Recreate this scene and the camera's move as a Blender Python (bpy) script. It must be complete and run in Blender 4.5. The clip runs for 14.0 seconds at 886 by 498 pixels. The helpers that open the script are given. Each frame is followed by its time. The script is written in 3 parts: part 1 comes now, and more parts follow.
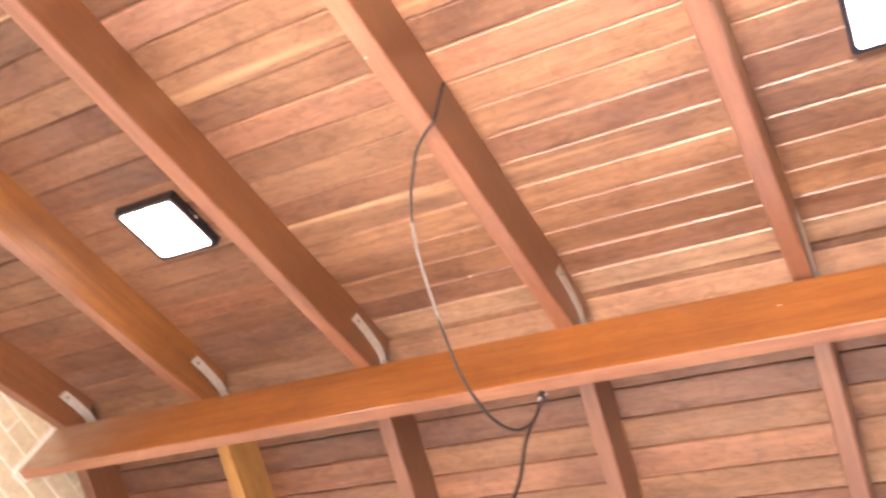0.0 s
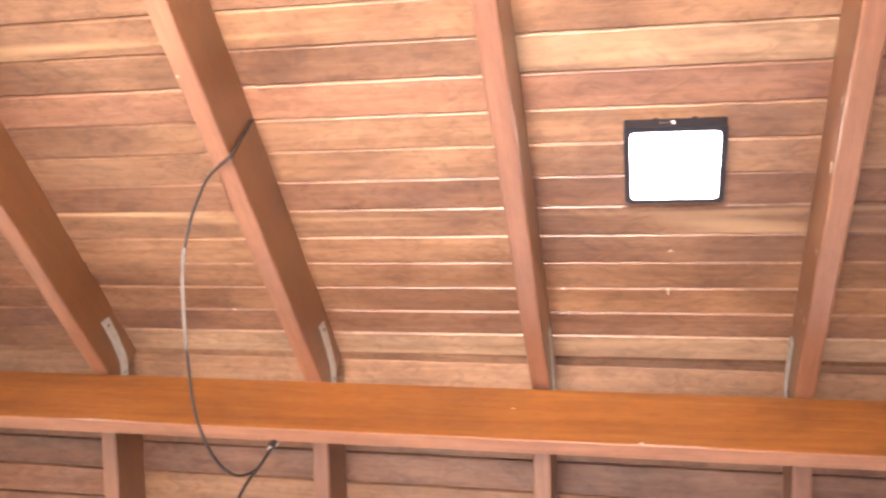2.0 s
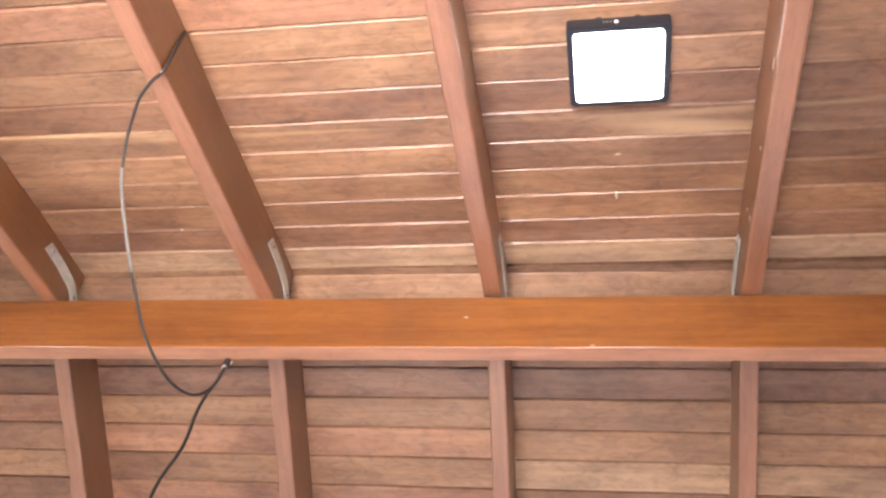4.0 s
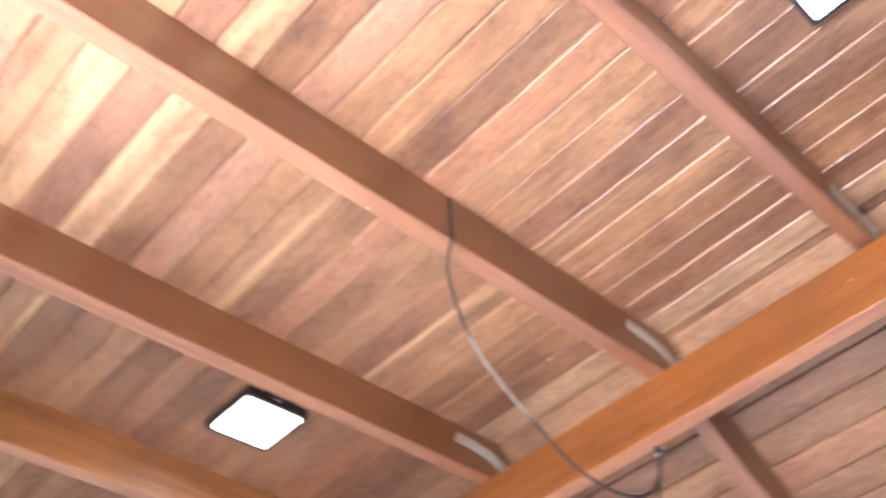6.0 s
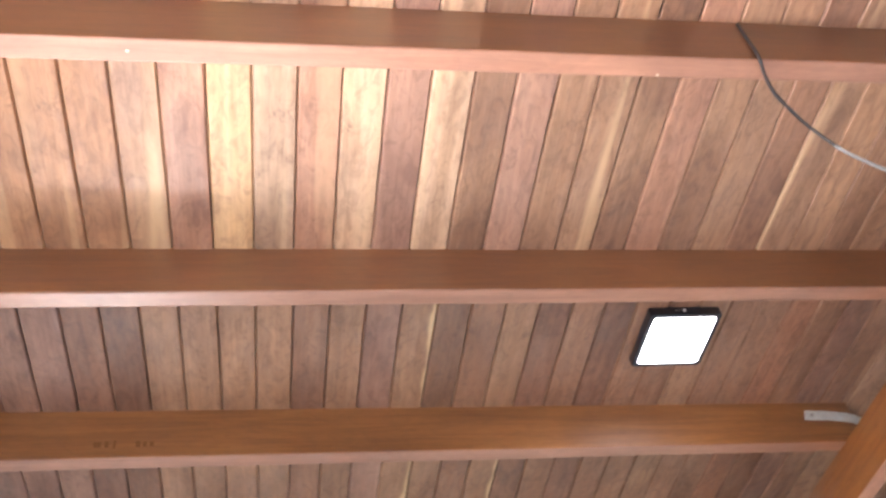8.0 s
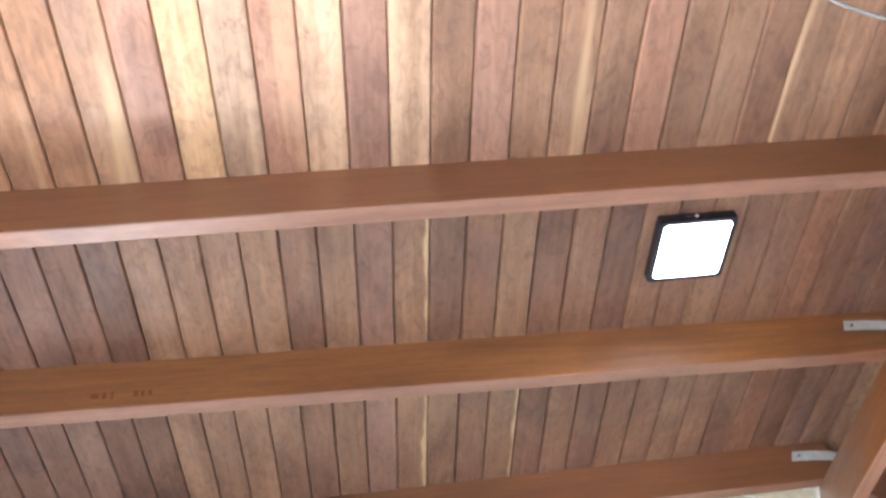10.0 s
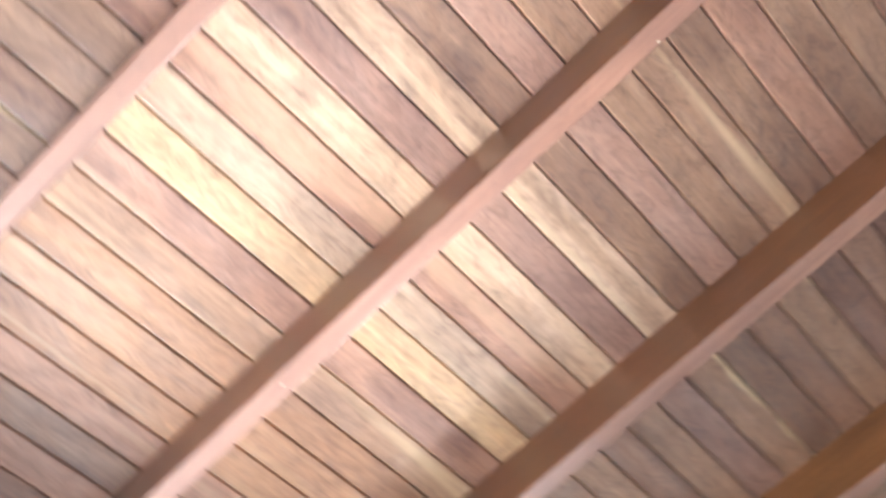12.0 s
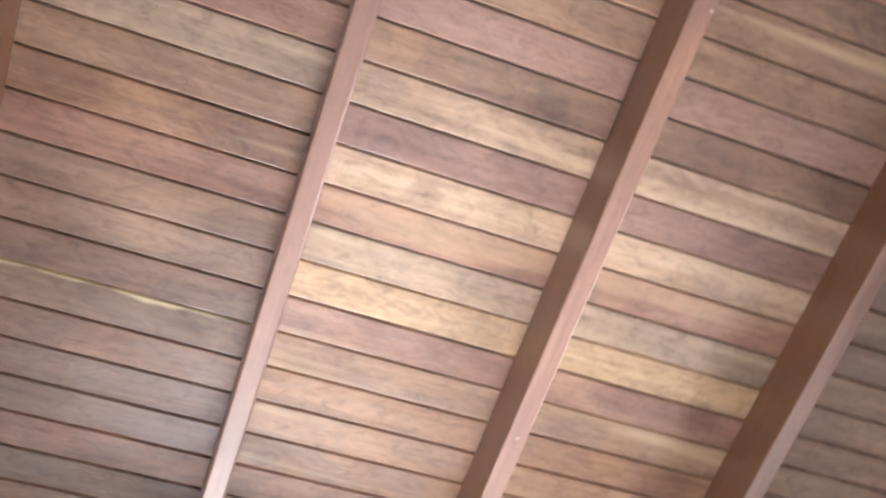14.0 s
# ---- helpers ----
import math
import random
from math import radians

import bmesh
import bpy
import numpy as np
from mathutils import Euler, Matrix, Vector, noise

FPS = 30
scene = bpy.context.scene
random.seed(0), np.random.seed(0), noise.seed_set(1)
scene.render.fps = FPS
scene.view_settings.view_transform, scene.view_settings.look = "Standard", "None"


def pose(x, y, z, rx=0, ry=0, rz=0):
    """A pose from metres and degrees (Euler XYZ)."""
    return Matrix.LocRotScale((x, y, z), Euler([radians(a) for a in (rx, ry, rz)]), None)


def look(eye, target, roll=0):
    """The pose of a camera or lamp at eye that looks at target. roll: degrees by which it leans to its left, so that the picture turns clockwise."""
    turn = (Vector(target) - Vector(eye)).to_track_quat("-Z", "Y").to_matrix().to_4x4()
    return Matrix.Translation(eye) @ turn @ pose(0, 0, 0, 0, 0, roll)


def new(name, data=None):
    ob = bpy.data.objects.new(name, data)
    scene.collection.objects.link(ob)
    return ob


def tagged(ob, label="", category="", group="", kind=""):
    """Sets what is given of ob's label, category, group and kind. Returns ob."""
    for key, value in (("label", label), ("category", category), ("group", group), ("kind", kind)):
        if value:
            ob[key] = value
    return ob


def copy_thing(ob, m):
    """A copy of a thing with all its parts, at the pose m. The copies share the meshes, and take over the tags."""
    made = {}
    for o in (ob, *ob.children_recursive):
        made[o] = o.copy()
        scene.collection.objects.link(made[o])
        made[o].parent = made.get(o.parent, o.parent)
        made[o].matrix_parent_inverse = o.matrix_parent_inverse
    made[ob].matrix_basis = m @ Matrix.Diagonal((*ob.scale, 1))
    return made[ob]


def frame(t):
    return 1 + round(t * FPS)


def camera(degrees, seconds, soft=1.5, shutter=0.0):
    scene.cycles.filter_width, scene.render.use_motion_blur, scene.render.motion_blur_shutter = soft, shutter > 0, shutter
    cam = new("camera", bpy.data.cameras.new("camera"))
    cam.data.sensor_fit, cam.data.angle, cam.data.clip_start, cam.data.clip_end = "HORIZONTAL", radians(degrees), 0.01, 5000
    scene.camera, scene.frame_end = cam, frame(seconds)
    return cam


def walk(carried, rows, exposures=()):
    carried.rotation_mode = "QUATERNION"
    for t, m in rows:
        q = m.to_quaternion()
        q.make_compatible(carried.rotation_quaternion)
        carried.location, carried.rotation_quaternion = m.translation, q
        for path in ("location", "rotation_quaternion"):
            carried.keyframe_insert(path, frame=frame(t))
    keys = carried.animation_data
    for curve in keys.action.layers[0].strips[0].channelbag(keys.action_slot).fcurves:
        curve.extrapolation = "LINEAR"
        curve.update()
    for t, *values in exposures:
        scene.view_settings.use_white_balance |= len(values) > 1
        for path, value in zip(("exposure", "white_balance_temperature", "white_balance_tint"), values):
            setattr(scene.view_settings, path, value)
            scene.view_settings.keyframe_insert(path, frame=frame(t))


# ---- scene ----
cam = camera(51.29, 14.0, soft=2.5, shutter=0.7)
PATH = [
    (0, 0.815, 0.455, 1.550, 147.7, -15.02, 24.36),
    (0.5, 0.838, 0.441, 1.559, 148, -13.6, 19.53),
    (1, 0.855, 0.394, 1.560, 152, -13.81, 11.25),
    (1.5, 0.853, 0.402, 1.554, 153.7, -13.18, 6.911),
    (2, 0.885, 0.395, 1.568, 154, -11.03, 5.184),
    (2.5, 0.910, 0.408, 1.579, 153.5, -10.62, 4.410),
    (2.7, 0.908, 0.415, 1.572, 152.6, -10.27, 4.440),
    (4.8, 0.925, 0.426, 1.587, 147.9, -6.064, 10.93),
    (5, 0.931, 0.431, 1.581, 148.6, -5.658, 16.92),
    (5.5, 0.933, 0.425, 1.578, 148.5, -7.553, 32.17),
    (6, 0.931, 0.441, 1.566, 148.7, -8.159, 45.54),
    (6.5, 0.885, 0.446, 1.558, 147.3, -9.289, 57.7),
    (7, 0.857, 0.465, 1.581, 143.4, -10.05, 65.83),
    (7.2, 0.866, 0.497, 1.539, 142.9, -11.04, 71.15),
    (9.5, 0.707, 0.682, 1.569, 139.6, -10.59, 86.78),
    (10, 0.654, 0.784, 1.564, 138.8, -10.79, 88.3),
    (10.5, 0.660, 0.949, 1.540, 138.2, -10.71, 94.06),
    (11, 0.656, 1.072, 1.522, 136.7, -10.87, 101),
    (11.5, 0.658, 1.070, 1.525, 140, -8.679, 114.4),
    (12, 0.653, 1.105, 1.561, 144.6, -5.399, 132.2),
    (12.5, 0.664, 1.243, 1.593, 145.3, -4.423, 145),
    (13, 0.671, 1.325, 1.541, 144.6, -4.470, 152),
    (13.5, 0.689, 1.384, 1.532, 143.1, -3.815, 154.3),
    (14, 0.705, 1.398, 1.559, 140.3, -1.298, 159.2),
]
EXPOSURE = [
    (0.0, 3.45, 8600, 36),
    (1.5, 3.43, 8300, 32),
    (2.5, 3.2, 7900, 27),
    (5.0, 3.3, 6800, 20),
    (5.8, 3.28, 6700, 20),
    (7.2, 2.96, 6500, 18),
    (9.5, 2.9, 5900, 12),
    (10.5, 3.08, 5800, 9),
    (11.2, 3.08, 5700, 8),
    (11.5, 2.96, 5700, 8),
    (12.0, 2.66, 5650, 8),
    (12.5, 2.3, 5650, 8),
    (14.0, 2.06, 5700, 9),
]
walk(cam, [(t, pose(*p)) for t, *p in PATH], EXPOSURE)

# ---- light ----
SUN_ELEVATION, SUN_AZIMUTH = 34.0, 172.0      # degrees; azimuth clockwise from +y
world = bpy.data.worlds.new("sky")
scene.world = world
world.use_nodes = True
sky = world.node_tree.nodes.new("ShaderNodeTexSky")
sky.sky_type = "NISHITA"
sky.sun_disc = False
sky.sun_elevation = radians(SUN_ELEVATION)
sky.sun_rotation = radians(SUN_AZIMUTH)
back = world.node_tree.nodes["Background"]
back.inputs["Strength"].default_value = 0.12
world.node_tree.links.new(sky.outputs["Color"], back.inputs["Color"])
sun = bpy.data.lights.new("sun", "SUN")
sun.energy, sun.angle, sun.color = 5.0, radians(0.5), (1.0, 0.95, 0.88)
a, e = radians(SUN_AZIMUTH), radians(SUN_ELEVATION)
toward = Vector((math.sin(a) * math.cos(e), math.cos(a) * math.cos(e), math.sin(e)))
new("sun", sun).matrix_world = look(toward * 30, (0, 0, 0))
# unseen fill lamps added at south, west and east openings, for ceiling and gable
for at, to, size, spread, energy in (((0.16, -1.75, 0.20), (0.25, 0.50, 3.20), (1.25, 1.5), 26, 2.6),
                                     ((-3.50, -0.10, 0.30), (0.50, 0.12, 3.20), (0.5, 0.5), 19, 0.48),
                                     ((3.16, 0.95, 1.45), (-2.03, 1.25, 3.30), (0.8, 0.8), 17, 0.22)):
    fill = bpy.data.lights.new("doorway_daylight", "AREA")
    fill.shape, fill.size, fill.size_y, fill.spread = "RECTANGLE", size[0], size[1], radians(spread)
    fill.energy, fill.color = energy, (1.0, 0.97, 0.93)
    new("doorway_daylight", fill).matrix_world = look(at, to)


# ---- materials ----
def material(name):
    m = bpy.data.materials.new(name)
    m.use_nodes = True
    nt = m.node_tree
    return m, nt, nt.nodes["Principled BSDF"]


def ramp(nt, source, stops):
    r = nt.nodes.new("ShaderNodeValToRGB")
    r.color_ramp.elements[0].position, r.color_ramp.elements[0].color = stops[0][0], (*stops[0][1], 1)
    r.color_ramp.elements[1].position, r.color_ramp.elements[1].color = stops[-1][0], (*stops[-1][1], 1)
    for p, c in stops[1:-1]:
        r.color_ramp.elements.new(p).color = (*c, 1)
    nt.links.new(source, r.inputs["Fac"])
    return r.outputs["Color"]


def mixed(nt, fac, c1, c2, blend="MIX"):
    n = nt.nodes.new("ShaderNodeMix")
    n.data_type, n.blend_type = "RGBA", blend
    for socket, value in ((n.inputs[0], fac), (n.inputs[6], c1), (n.inputs[7], c2)):
        if isinstance(value, bpy.types.NodeSocket):
            nt.links.new(value, socket)
        elif isinstance(value, (int, float)):
            socket.default_value = value
        else:
            socket.default_value = (*value, 1)
    return n.outputs[2]


def coords(nt, scale, shift=True):
    """Object coordinates, moved by a random amount for each object, and scaled."""
    tc = nt.nodes.new("ShaderNodeTexCoord")
    mp = nt.nodes.new("ShaderNodeMapping")
    mp.inputs["Scale"].default_value = scale
    nt.links.new(tc.outputs["Object"], mp.inputs["Vector"])
    if shift:
        oi = nt.nodes.new("ShaderNodeObjectInfo")
        mu = nt.nodes.new("ShaderNodeVectorMath")
        mu.operation = "SCALE"
        mu.inputs[0].default_value = (37.0, 23.0, 11.0)
        nt.links.new(oi.outputs["Random"], mu.inputs["Scale"])
        nt.links.new(mu.outputs[0], mp.inputs["Location"])
    return mp.outputs["Vector"]


def noise_of(nt, vector, scale, detail=4.0, rough=0.55, distortion=0.0):
    n = nt.nodes.new("ShaderNodeTexNoise")
    n.inputs["Scale"].default_value, n.inputs["Detail"].default_value = scale, detail
    n.inputs["Roughness"].default_value, n.inputs["Distortion"].default_value = rough, distortion
    nt.links.new(vector, n.inputs["Vector"])
    return n.outputs["Fac"]


def bumped(nt, bsdf, height, strength, distance=0.002):
    b = nt.nodes.new("ShaderNodeBump")
    b.inputs["Strength"].default_value, b.inputs["Distance"].default_value = strength, distance
    nt.links.new(height, b.inputs["Height"])
    nt.links.new(b.outputs["Normal"], bsdf.inputs["Normal"])


# the last entry is a rafter's shadow put into the board colour
WATER_MARKS_AND_SHADE = (((0.10, 0.86, 3.46), 0.19), ((0.17, 0.80, 3.43), 0.14), ((0.16, 0.48, 3.32), 0.12), ((0.34, 0.23, 3.23), 0.10), ((-0.53, -0.10, 3.11), 0.12))


def wood(name, dark, mid, light, along="x", rough=0.45, coat=0.0, streak=0.5, blotch=0.35, lengthwise=1.0, sapwood=False, coat_rough=0.25, mottle=0.35, coat_ior=1.8, patchy=0.0, streaky=0.0, aged=False):
    """Planed timber with the grain along one axis."""
    m, nt, bsdf = material(name)
    k = {"x": (0.9, 16.0, 16.0), "y": (16.0, 0.9, 16.0)}[along]
    grain_at = coords(nt, tuple(v * lengthwise for v in k))
    blot_at = coords(nt, {"x": (2.2, 5.0, 5.0), "y": (5.0, 2.2, 5.0)}[along])
    grain = noise_of(nt, grain_at, 2.2, 6.0, 0.62, 0.8)
    fine = noise_of(nt, grain_at, 9.0, 3.0, 0.7, 0.2)
    col = ramp(nt, grain, ((0.28, dark), (0.5, mid), (0.74, light)))
    fine_col = ramp(nt, fine, ((0.3, (0.72, 0.70, 0.68)), (0.7, (1.12, 1.12, 1.12))))
    col = mixed(nt, streak, col, fine_col, "MULTIPLY")
    blot = ramp(nt, noise_of(nt, blot_at, 1.1, 4.0, 0.5, 0.8), ((0.34, (0.66, 0.61, 0.62)), (0.5, (0.95, 0.93, 0.92)), (0.66, (1.16, 1.15, 1.12))))
    col = mixed(nt, blotch, col, blot, "MULTIPLY")
    mott = ramp(nt, noise_of(nt, coords(nt, {"x": (7.0, 14.0, 14.0), "y": (14.0, 7.0, 14.0)}[along]), 2.4, 5.0, 0.65, 1.2), ((0.36, (0.74, 0.71, 0.70)), (0.5, (1.0, 1.0, 1.0)), (0.66, (1.16, 1.15, 1.12))))
    col = mixed(nt, mottle, col, mott, "MULTIPLY")
    oi = nt.nodes.new("ShaderNodeObjectInfo")
    each = ramp(nt, oi.outputs["Random"], ((0.0, (0.86, 0.84, 0.84)), (1.0, (1.1, 1.08, 1.05))))
    col = mixed(nt, 0.8, col, each, "MULTIPLY")
    if streaky:
        lines = noise_of(nt, coords(nt, (0.5, 10.0, 1.0)), 1.7, 1.5, 0.5, 0.6)
        mask = ramp(nt, lines, ((0.50 if streaky > 0.5 else 0.57, (0, 0, 0)), (0.66, (streaky,) * 3)))
        col = mixed(nt, mask, col, tuple(0.45 * c + 0.55 * k for c, k in zip(light, (0.70, 0.50, 0.28))))
    if aged:
        stain = ramp(nt, noise_of(nt, coords(nt, (5.0, 9.0, 1.0)), 1.3, 6.0, 0.7, 1.5), ((0.30, (0.62, 0.60, 0.62)), (0.42, (1, 1, 1))))
        col = mixed(nt, 0.85, col, stain, "MULTIPLY")
        # old water marks over several boards; the last paints the shadow beside a rafter
        geo = nt.nodes.new("ShaderNodeNewGeometry")
        cloud = noise_of(nt, geo.outputs["Position"], 14.0, 5.0, 0.65, 1.0)
        for spot, radius in WATER_MARKS_AND_SHADE:
            far = nt.nodes.new("ShaderNodeVectorMath")
            far.operation = "DISTANCE"
            far.inputs[1].default_value = spot
            nt.links.new(geo.outputs["Position"], far.inputs[0])
            ring = nt.nodes.new("ShaderNodeMath")
            ring.operation = "MULTIPLY_ADD"
            ring.inputs[1].default_value = -1.0 / radius
            nt.links.new(far.outputs["Value"], ring.inputs[0])
            nt.links.new(cloud, ring.inputs[2])
            col = mixed(nt, ramp(nt, ring.outputs[0], ((0.0, (0, 0, 0)), (0.35, (0.8, 0.8, 0.8)))), col, (0.66, 0.62, 0.64), "MULTIPLY")
    if sapwood:
        tc = nt.nodes.new("ShaderNodeTexCoord")
        sx = nt.nodes.new("ShaderNodeSeparateXYZ")
        nt.links.new(tc.outputs["Object"], sx.inputs[0])
        wob = nt.nodes.new("ShaderNodeMath")
        wob.operation = "MULTIPLY_ADD"
        wob.inputs[1].default_value = 0.055
        nt.links.new(noise_of(nt, coords(nt, (3.0, 1.0, 1.0)), 2.0, 2.0), wob.inputs[0])
        nt.links.new(sx.outputs["Y"], wob.inputs[2])
        edge = ramp(nt, wob.outputs[0], ((0.062, (0, 0, 0)), (0.069, (1, 1, 1))))
        col = mixed(nt, edge, col, (0.62, 0.45, 0.25))
    nt.links.new(col, bsdf.inputs["Base Color"])
    r = nt.nodes.new("ShaderNodeMapRange")
    r.inputs["To Min"].default_value, r.inputs["To Max"].default_value = rough - 0.1, rough + 0.15
    nt.links.new(grain, r.inputs["Value"])
    nt.links.new(r.outputs["Result"], bsdf.inputs["Roughness"])
    bsdf.inputs["Coat Weight"].default_value = coat
    if patchy:
        wear = ramp(nt, noise_of(nt, coords(nt, {"x": (2.5, 7.0, 7.0), "y": (7.0, 2.5, 7.0)}[along]), 2.0, 5.0, 0.6, 1.0), ((0.42, (coat * 0.6,) * 3), (0.62, (patchy,) * 3)))
        nt.links.new(wear, bsdf.inputs["Coat Weight"])
    bsdf.inputs["Coat Roughness"].default_value = coat_rough
    bsdf.inputs["Coat IOR"].default_value = coat_ior
    bumped(nt, bsdf, fine, 0.25, 0.001)
    return m


def plain(name, colour, rough=0.5, metal=0.0, vary=0.15, scale=30.0, bump=0.1):
    m, nt, bsdf = material(name)
    v = coords(nt, (1, 1, 1))
    n = noise_of(nt, v, scale, 5.0, 0.6)
    big = noise_of(nt, v, scale / 9, 3.0, 0.5)
    lo = tuple(c * (1 - vary) for c in colour)
    hi = tuple(min(1.0, c * (1 + vary)) for c in colour)
    col = ramp(nt, n, ((0.3, lo), (0.7, hi)))
    col = mixed(nt, 0.6, col, ramp(nt, big, ((0.3, (1 - vary,) * 3), (0.7, (1 + vary * 0.3,) * 3))), "MULTIPLY")
    nt.links.new(col, bsdf.inputs["Base Color"])
    bsdf.inputs["Roughness"].default_value, bsdf.inputs["Metallic"].default_value = rough, metal
    bumped(nt, bsdf, n, bump, 0.003)
    return m


# tones of the ceiling boards: dark grain, middle, light grain
TONES = {
    "d": ((0.105, 0.050, 0.036), (0.150, 0.072, 0.052), (0.190, 0.100, 0.070)),
    "m": ((0.170, 0.090, 0.068), (0.225, 0.125, 0.095), (0.290, 0.170, 0.130)),
    "b": ((0.190, 0.095, 0.058), (0.255, 0.135, 0.085), (0.320, 0.185, 0.120)),
    "r": ((0.230, 0.100, 0.060), (0.310, 0.145, 0.090), (0.380, 0.195, 0.125)),
    "t": ((0.250, 0.140, 0.080), (0.335, 0.195, 0.118), (0.430, 0.270, 0.170)),
    "p": ((0.300, 0.150, 0.095), (0.390, 0.205, 0.135), (0.470, 0.265, 0.180)),
    "q": ((0.245, 0.138, 0.102), (0.315, 0.182, 0.140), (0.385, 0.232, 0.182)),
    "o": ((0.330, 0.165, 0.080), (0.430, 0.225, 0.115), (0.520, 0.300, 0.160)),
    "y": ((0.320, 0.215, 0.140), (0.460, 0.320, 0.215), (0.570, 0.420, 0.295)),
    "l": ((0.400, 0.258, 0.160), (0.560, 0.385, 0.255), (0.680, 0.500, 0.355)),
    "g": ((0.490, 0.305, 0.150), (0.600, 0.405, 0.222), (0.700, 0.490, 0.290)),
}
AVERAGE = (0.300, 0.165, 0.100)
TONES = {k: tuple(tuple(0.7 * c + 0.3 * a * (0.8, 1.0, 1.2)[i] for c, a in zip(col, AVERAGE)) for i, col in enumerate(cols)) for k, cols in TONES.items()}
TONES["s"] = TONES["k"] = TONES["t"]
BOARD = {k: wood("board_wood_" + k, *c, rough=0.45, coat=0.35, coat_rough=0.36, streak=0.38, blotch=0.9, mottle=0.85, sapwood=k == "s", patchy=0.5, streaky={"k": 0.75, "p": 0.3, "y": 0.35, "l": 0.4, "o": 0.35}.get(k, 0.0), aged=True) for k, c in TONES.items()}
RAFTER_WOOD = wood("rafter_wood", (0.145, 0.047, 0.011), (0.192, 0.067, 0.015), (0.245, 0.094, 0.024), "y", 0.5, 1.0, 0.3, 0.45, coat_rough=0.40, coat_ior=2.0)
BEAM_WOOD = wood("beam_wood", (0.300, 0.100, 0.020), (0.380, 0.138, 0.030), (0.460, 0.185, 0.045), "x", 0.42, 0.9, 0.5, 0.55)
LIGHT_RAFTER_WOOD = wood("light_rafter_wood", (0.195, 0.074, 0.020), (0.275, 0.113, 0.031), (0.360, 0.160, 0.048), "y", 0.5, 0.5, 0.35, 0.7, coat_rough=0.40, coat_ior=2.0)
# pinker, lighter copies for undersides: light and sheen from below put in the colour
BEAM_LIT_UNDERSIDE = wood("beam_lit_underside", (0.300, 0.130, 0.070), (0.390, 0.180, 0.105), (0.470, 0.235, 0.145), "x", 0.5, 0.6, 0.4, 0.6, coat_rough=0.40)
LIT_UNDERSIDE_WOOD = wood("rafter_lit_underside", (0.240, 0.104, 0.060), (0.310, 0.143, 0.087), (0.375, 0.185, 0.119), "y", 0.5, 0.6, 0.35, 0.5, coat_rough=0.40, coat_ior=2.0)
RAW_WOOD = wood("raw_wood", (0.480, 0.260, 0.080), (0.600, 0.350, 0.120), (0.680, 0.430, 0.170), "y", 0.6, 0.0, 0.4, 0.5)
nt = BEAM_WOOD.node_tree
bsdf = nt.nodes["Principled BSDF"]
tc = nt.nodes.new("ShaderNodeTexCoord")
sx = nt.nodes.new("ShaderNodeSeparateXYZ")
nt.links.new(tc.outputs["Object"], sx.inputs[0])
mr = nt.nodes.new("ShaderNodeMapRange")
mr.inputs["From Min"].default_value, mr.inputs["From Max"].default_value = -1.2, -2.05
nt.links.new(sx.outputs["X"], mr.inputs["Value"])
mm = nt.nodes.new("ShaderNodeMath")
mm.operation = "MULTIPLY"
nt.links.new(mr.outputs["Result"], mm.inputs[0])
nt.links.new(noise_of(nt, coords(nt, (2.0, 5.0, 5.0), False), 3.0, 5.0, 0.6, 1.0), mm.inputs[1])
smear = ramp(nt, mm.outputs[0], ((0.12, (0, 0, 0)), (0.6, (0.85, 0.85, 0.85))))
old = bsdf.inputs["Base Color"].links[0].from_socket
nt.links.new(mixed(nt, smear, old, (0.42, 0.33, 0.26)), bsdf.inputs["Base Color"])
STEEL = plain("galvanised_steel", (0.62, 0.67, 0.66), 0.42, 0.25, 0.15, 60)
SCREW = plain("screw_steel", (0.30, 0.30, 0.29), 0.4, 0.9, 0.1, 200)
BLACK = plain("black_plastic", (0.012, 0.016, 0.026), 0.35, 0.0, 0.2, 90, 0.05)
WHITE_PLASTIC = plain("white_plastic", (0.8, 0.8, 0.8), 0.35, 0.0, 0.05, 90, 0.03)
CABLE = plain("cable_sheath", (0.035, 0.033, 0.034), 0.38, 0.0, 0.2, 120, 0.05)
# pale grey for the gloss painted on the cable
CABLE_GLOSS = plain("cable_gloss", (0.25, 0.245, 0.24), 0.25, 0.0, 0.15, 60, 0.05)
PLASTER = plain("white_plaster", (0.84, 0.86, 0.86), 0.75, 0.0, 0.06, 12, 0.3)
TERRACOTTA = plain("brown_plaster", (0.20, 0.12, 0.075), 0.85, 0.0, 0.1, 12, 0.3)
MORTAR = plain("mortar", (0.90, 0.91, 0.86), 0.9, 0.0, 0.08, 40, 0.6)
BRICK = plain("cream_brick", (0.68, 0.65, 0.49), 0.85, 0.0, 0.12, 35, 0.6)
FLOOR = plain("pale_floor_tile", (0.40, 0.39, 0.38), 0.3, 0.0, 0.08, 5, 0.05)
GROUND = plain("pale_paving", (0.50, 0.47, 0.43), 0.8, 0.0, 0.15, 1.5, 0.3)
PAINT_SPOT = plain("white_paint_drip", (0.6, 0.5, 0.38), 0.5, 0.0, 0.05, 80, 0.1)

GLOW, nt, bsdf = material("led_panel")
bsdf.inputs["Base Color"].default_value = (0.85, 0.87, 0.88, 1)
bsdf.inputs["Roughness"].default_value = 0.4
bsdf.inputs["Emission Color"].default_value = (0.95, 0.98, 1.0, 1)
bsdf.inputs["Emission Strength"].default_value = 1.6


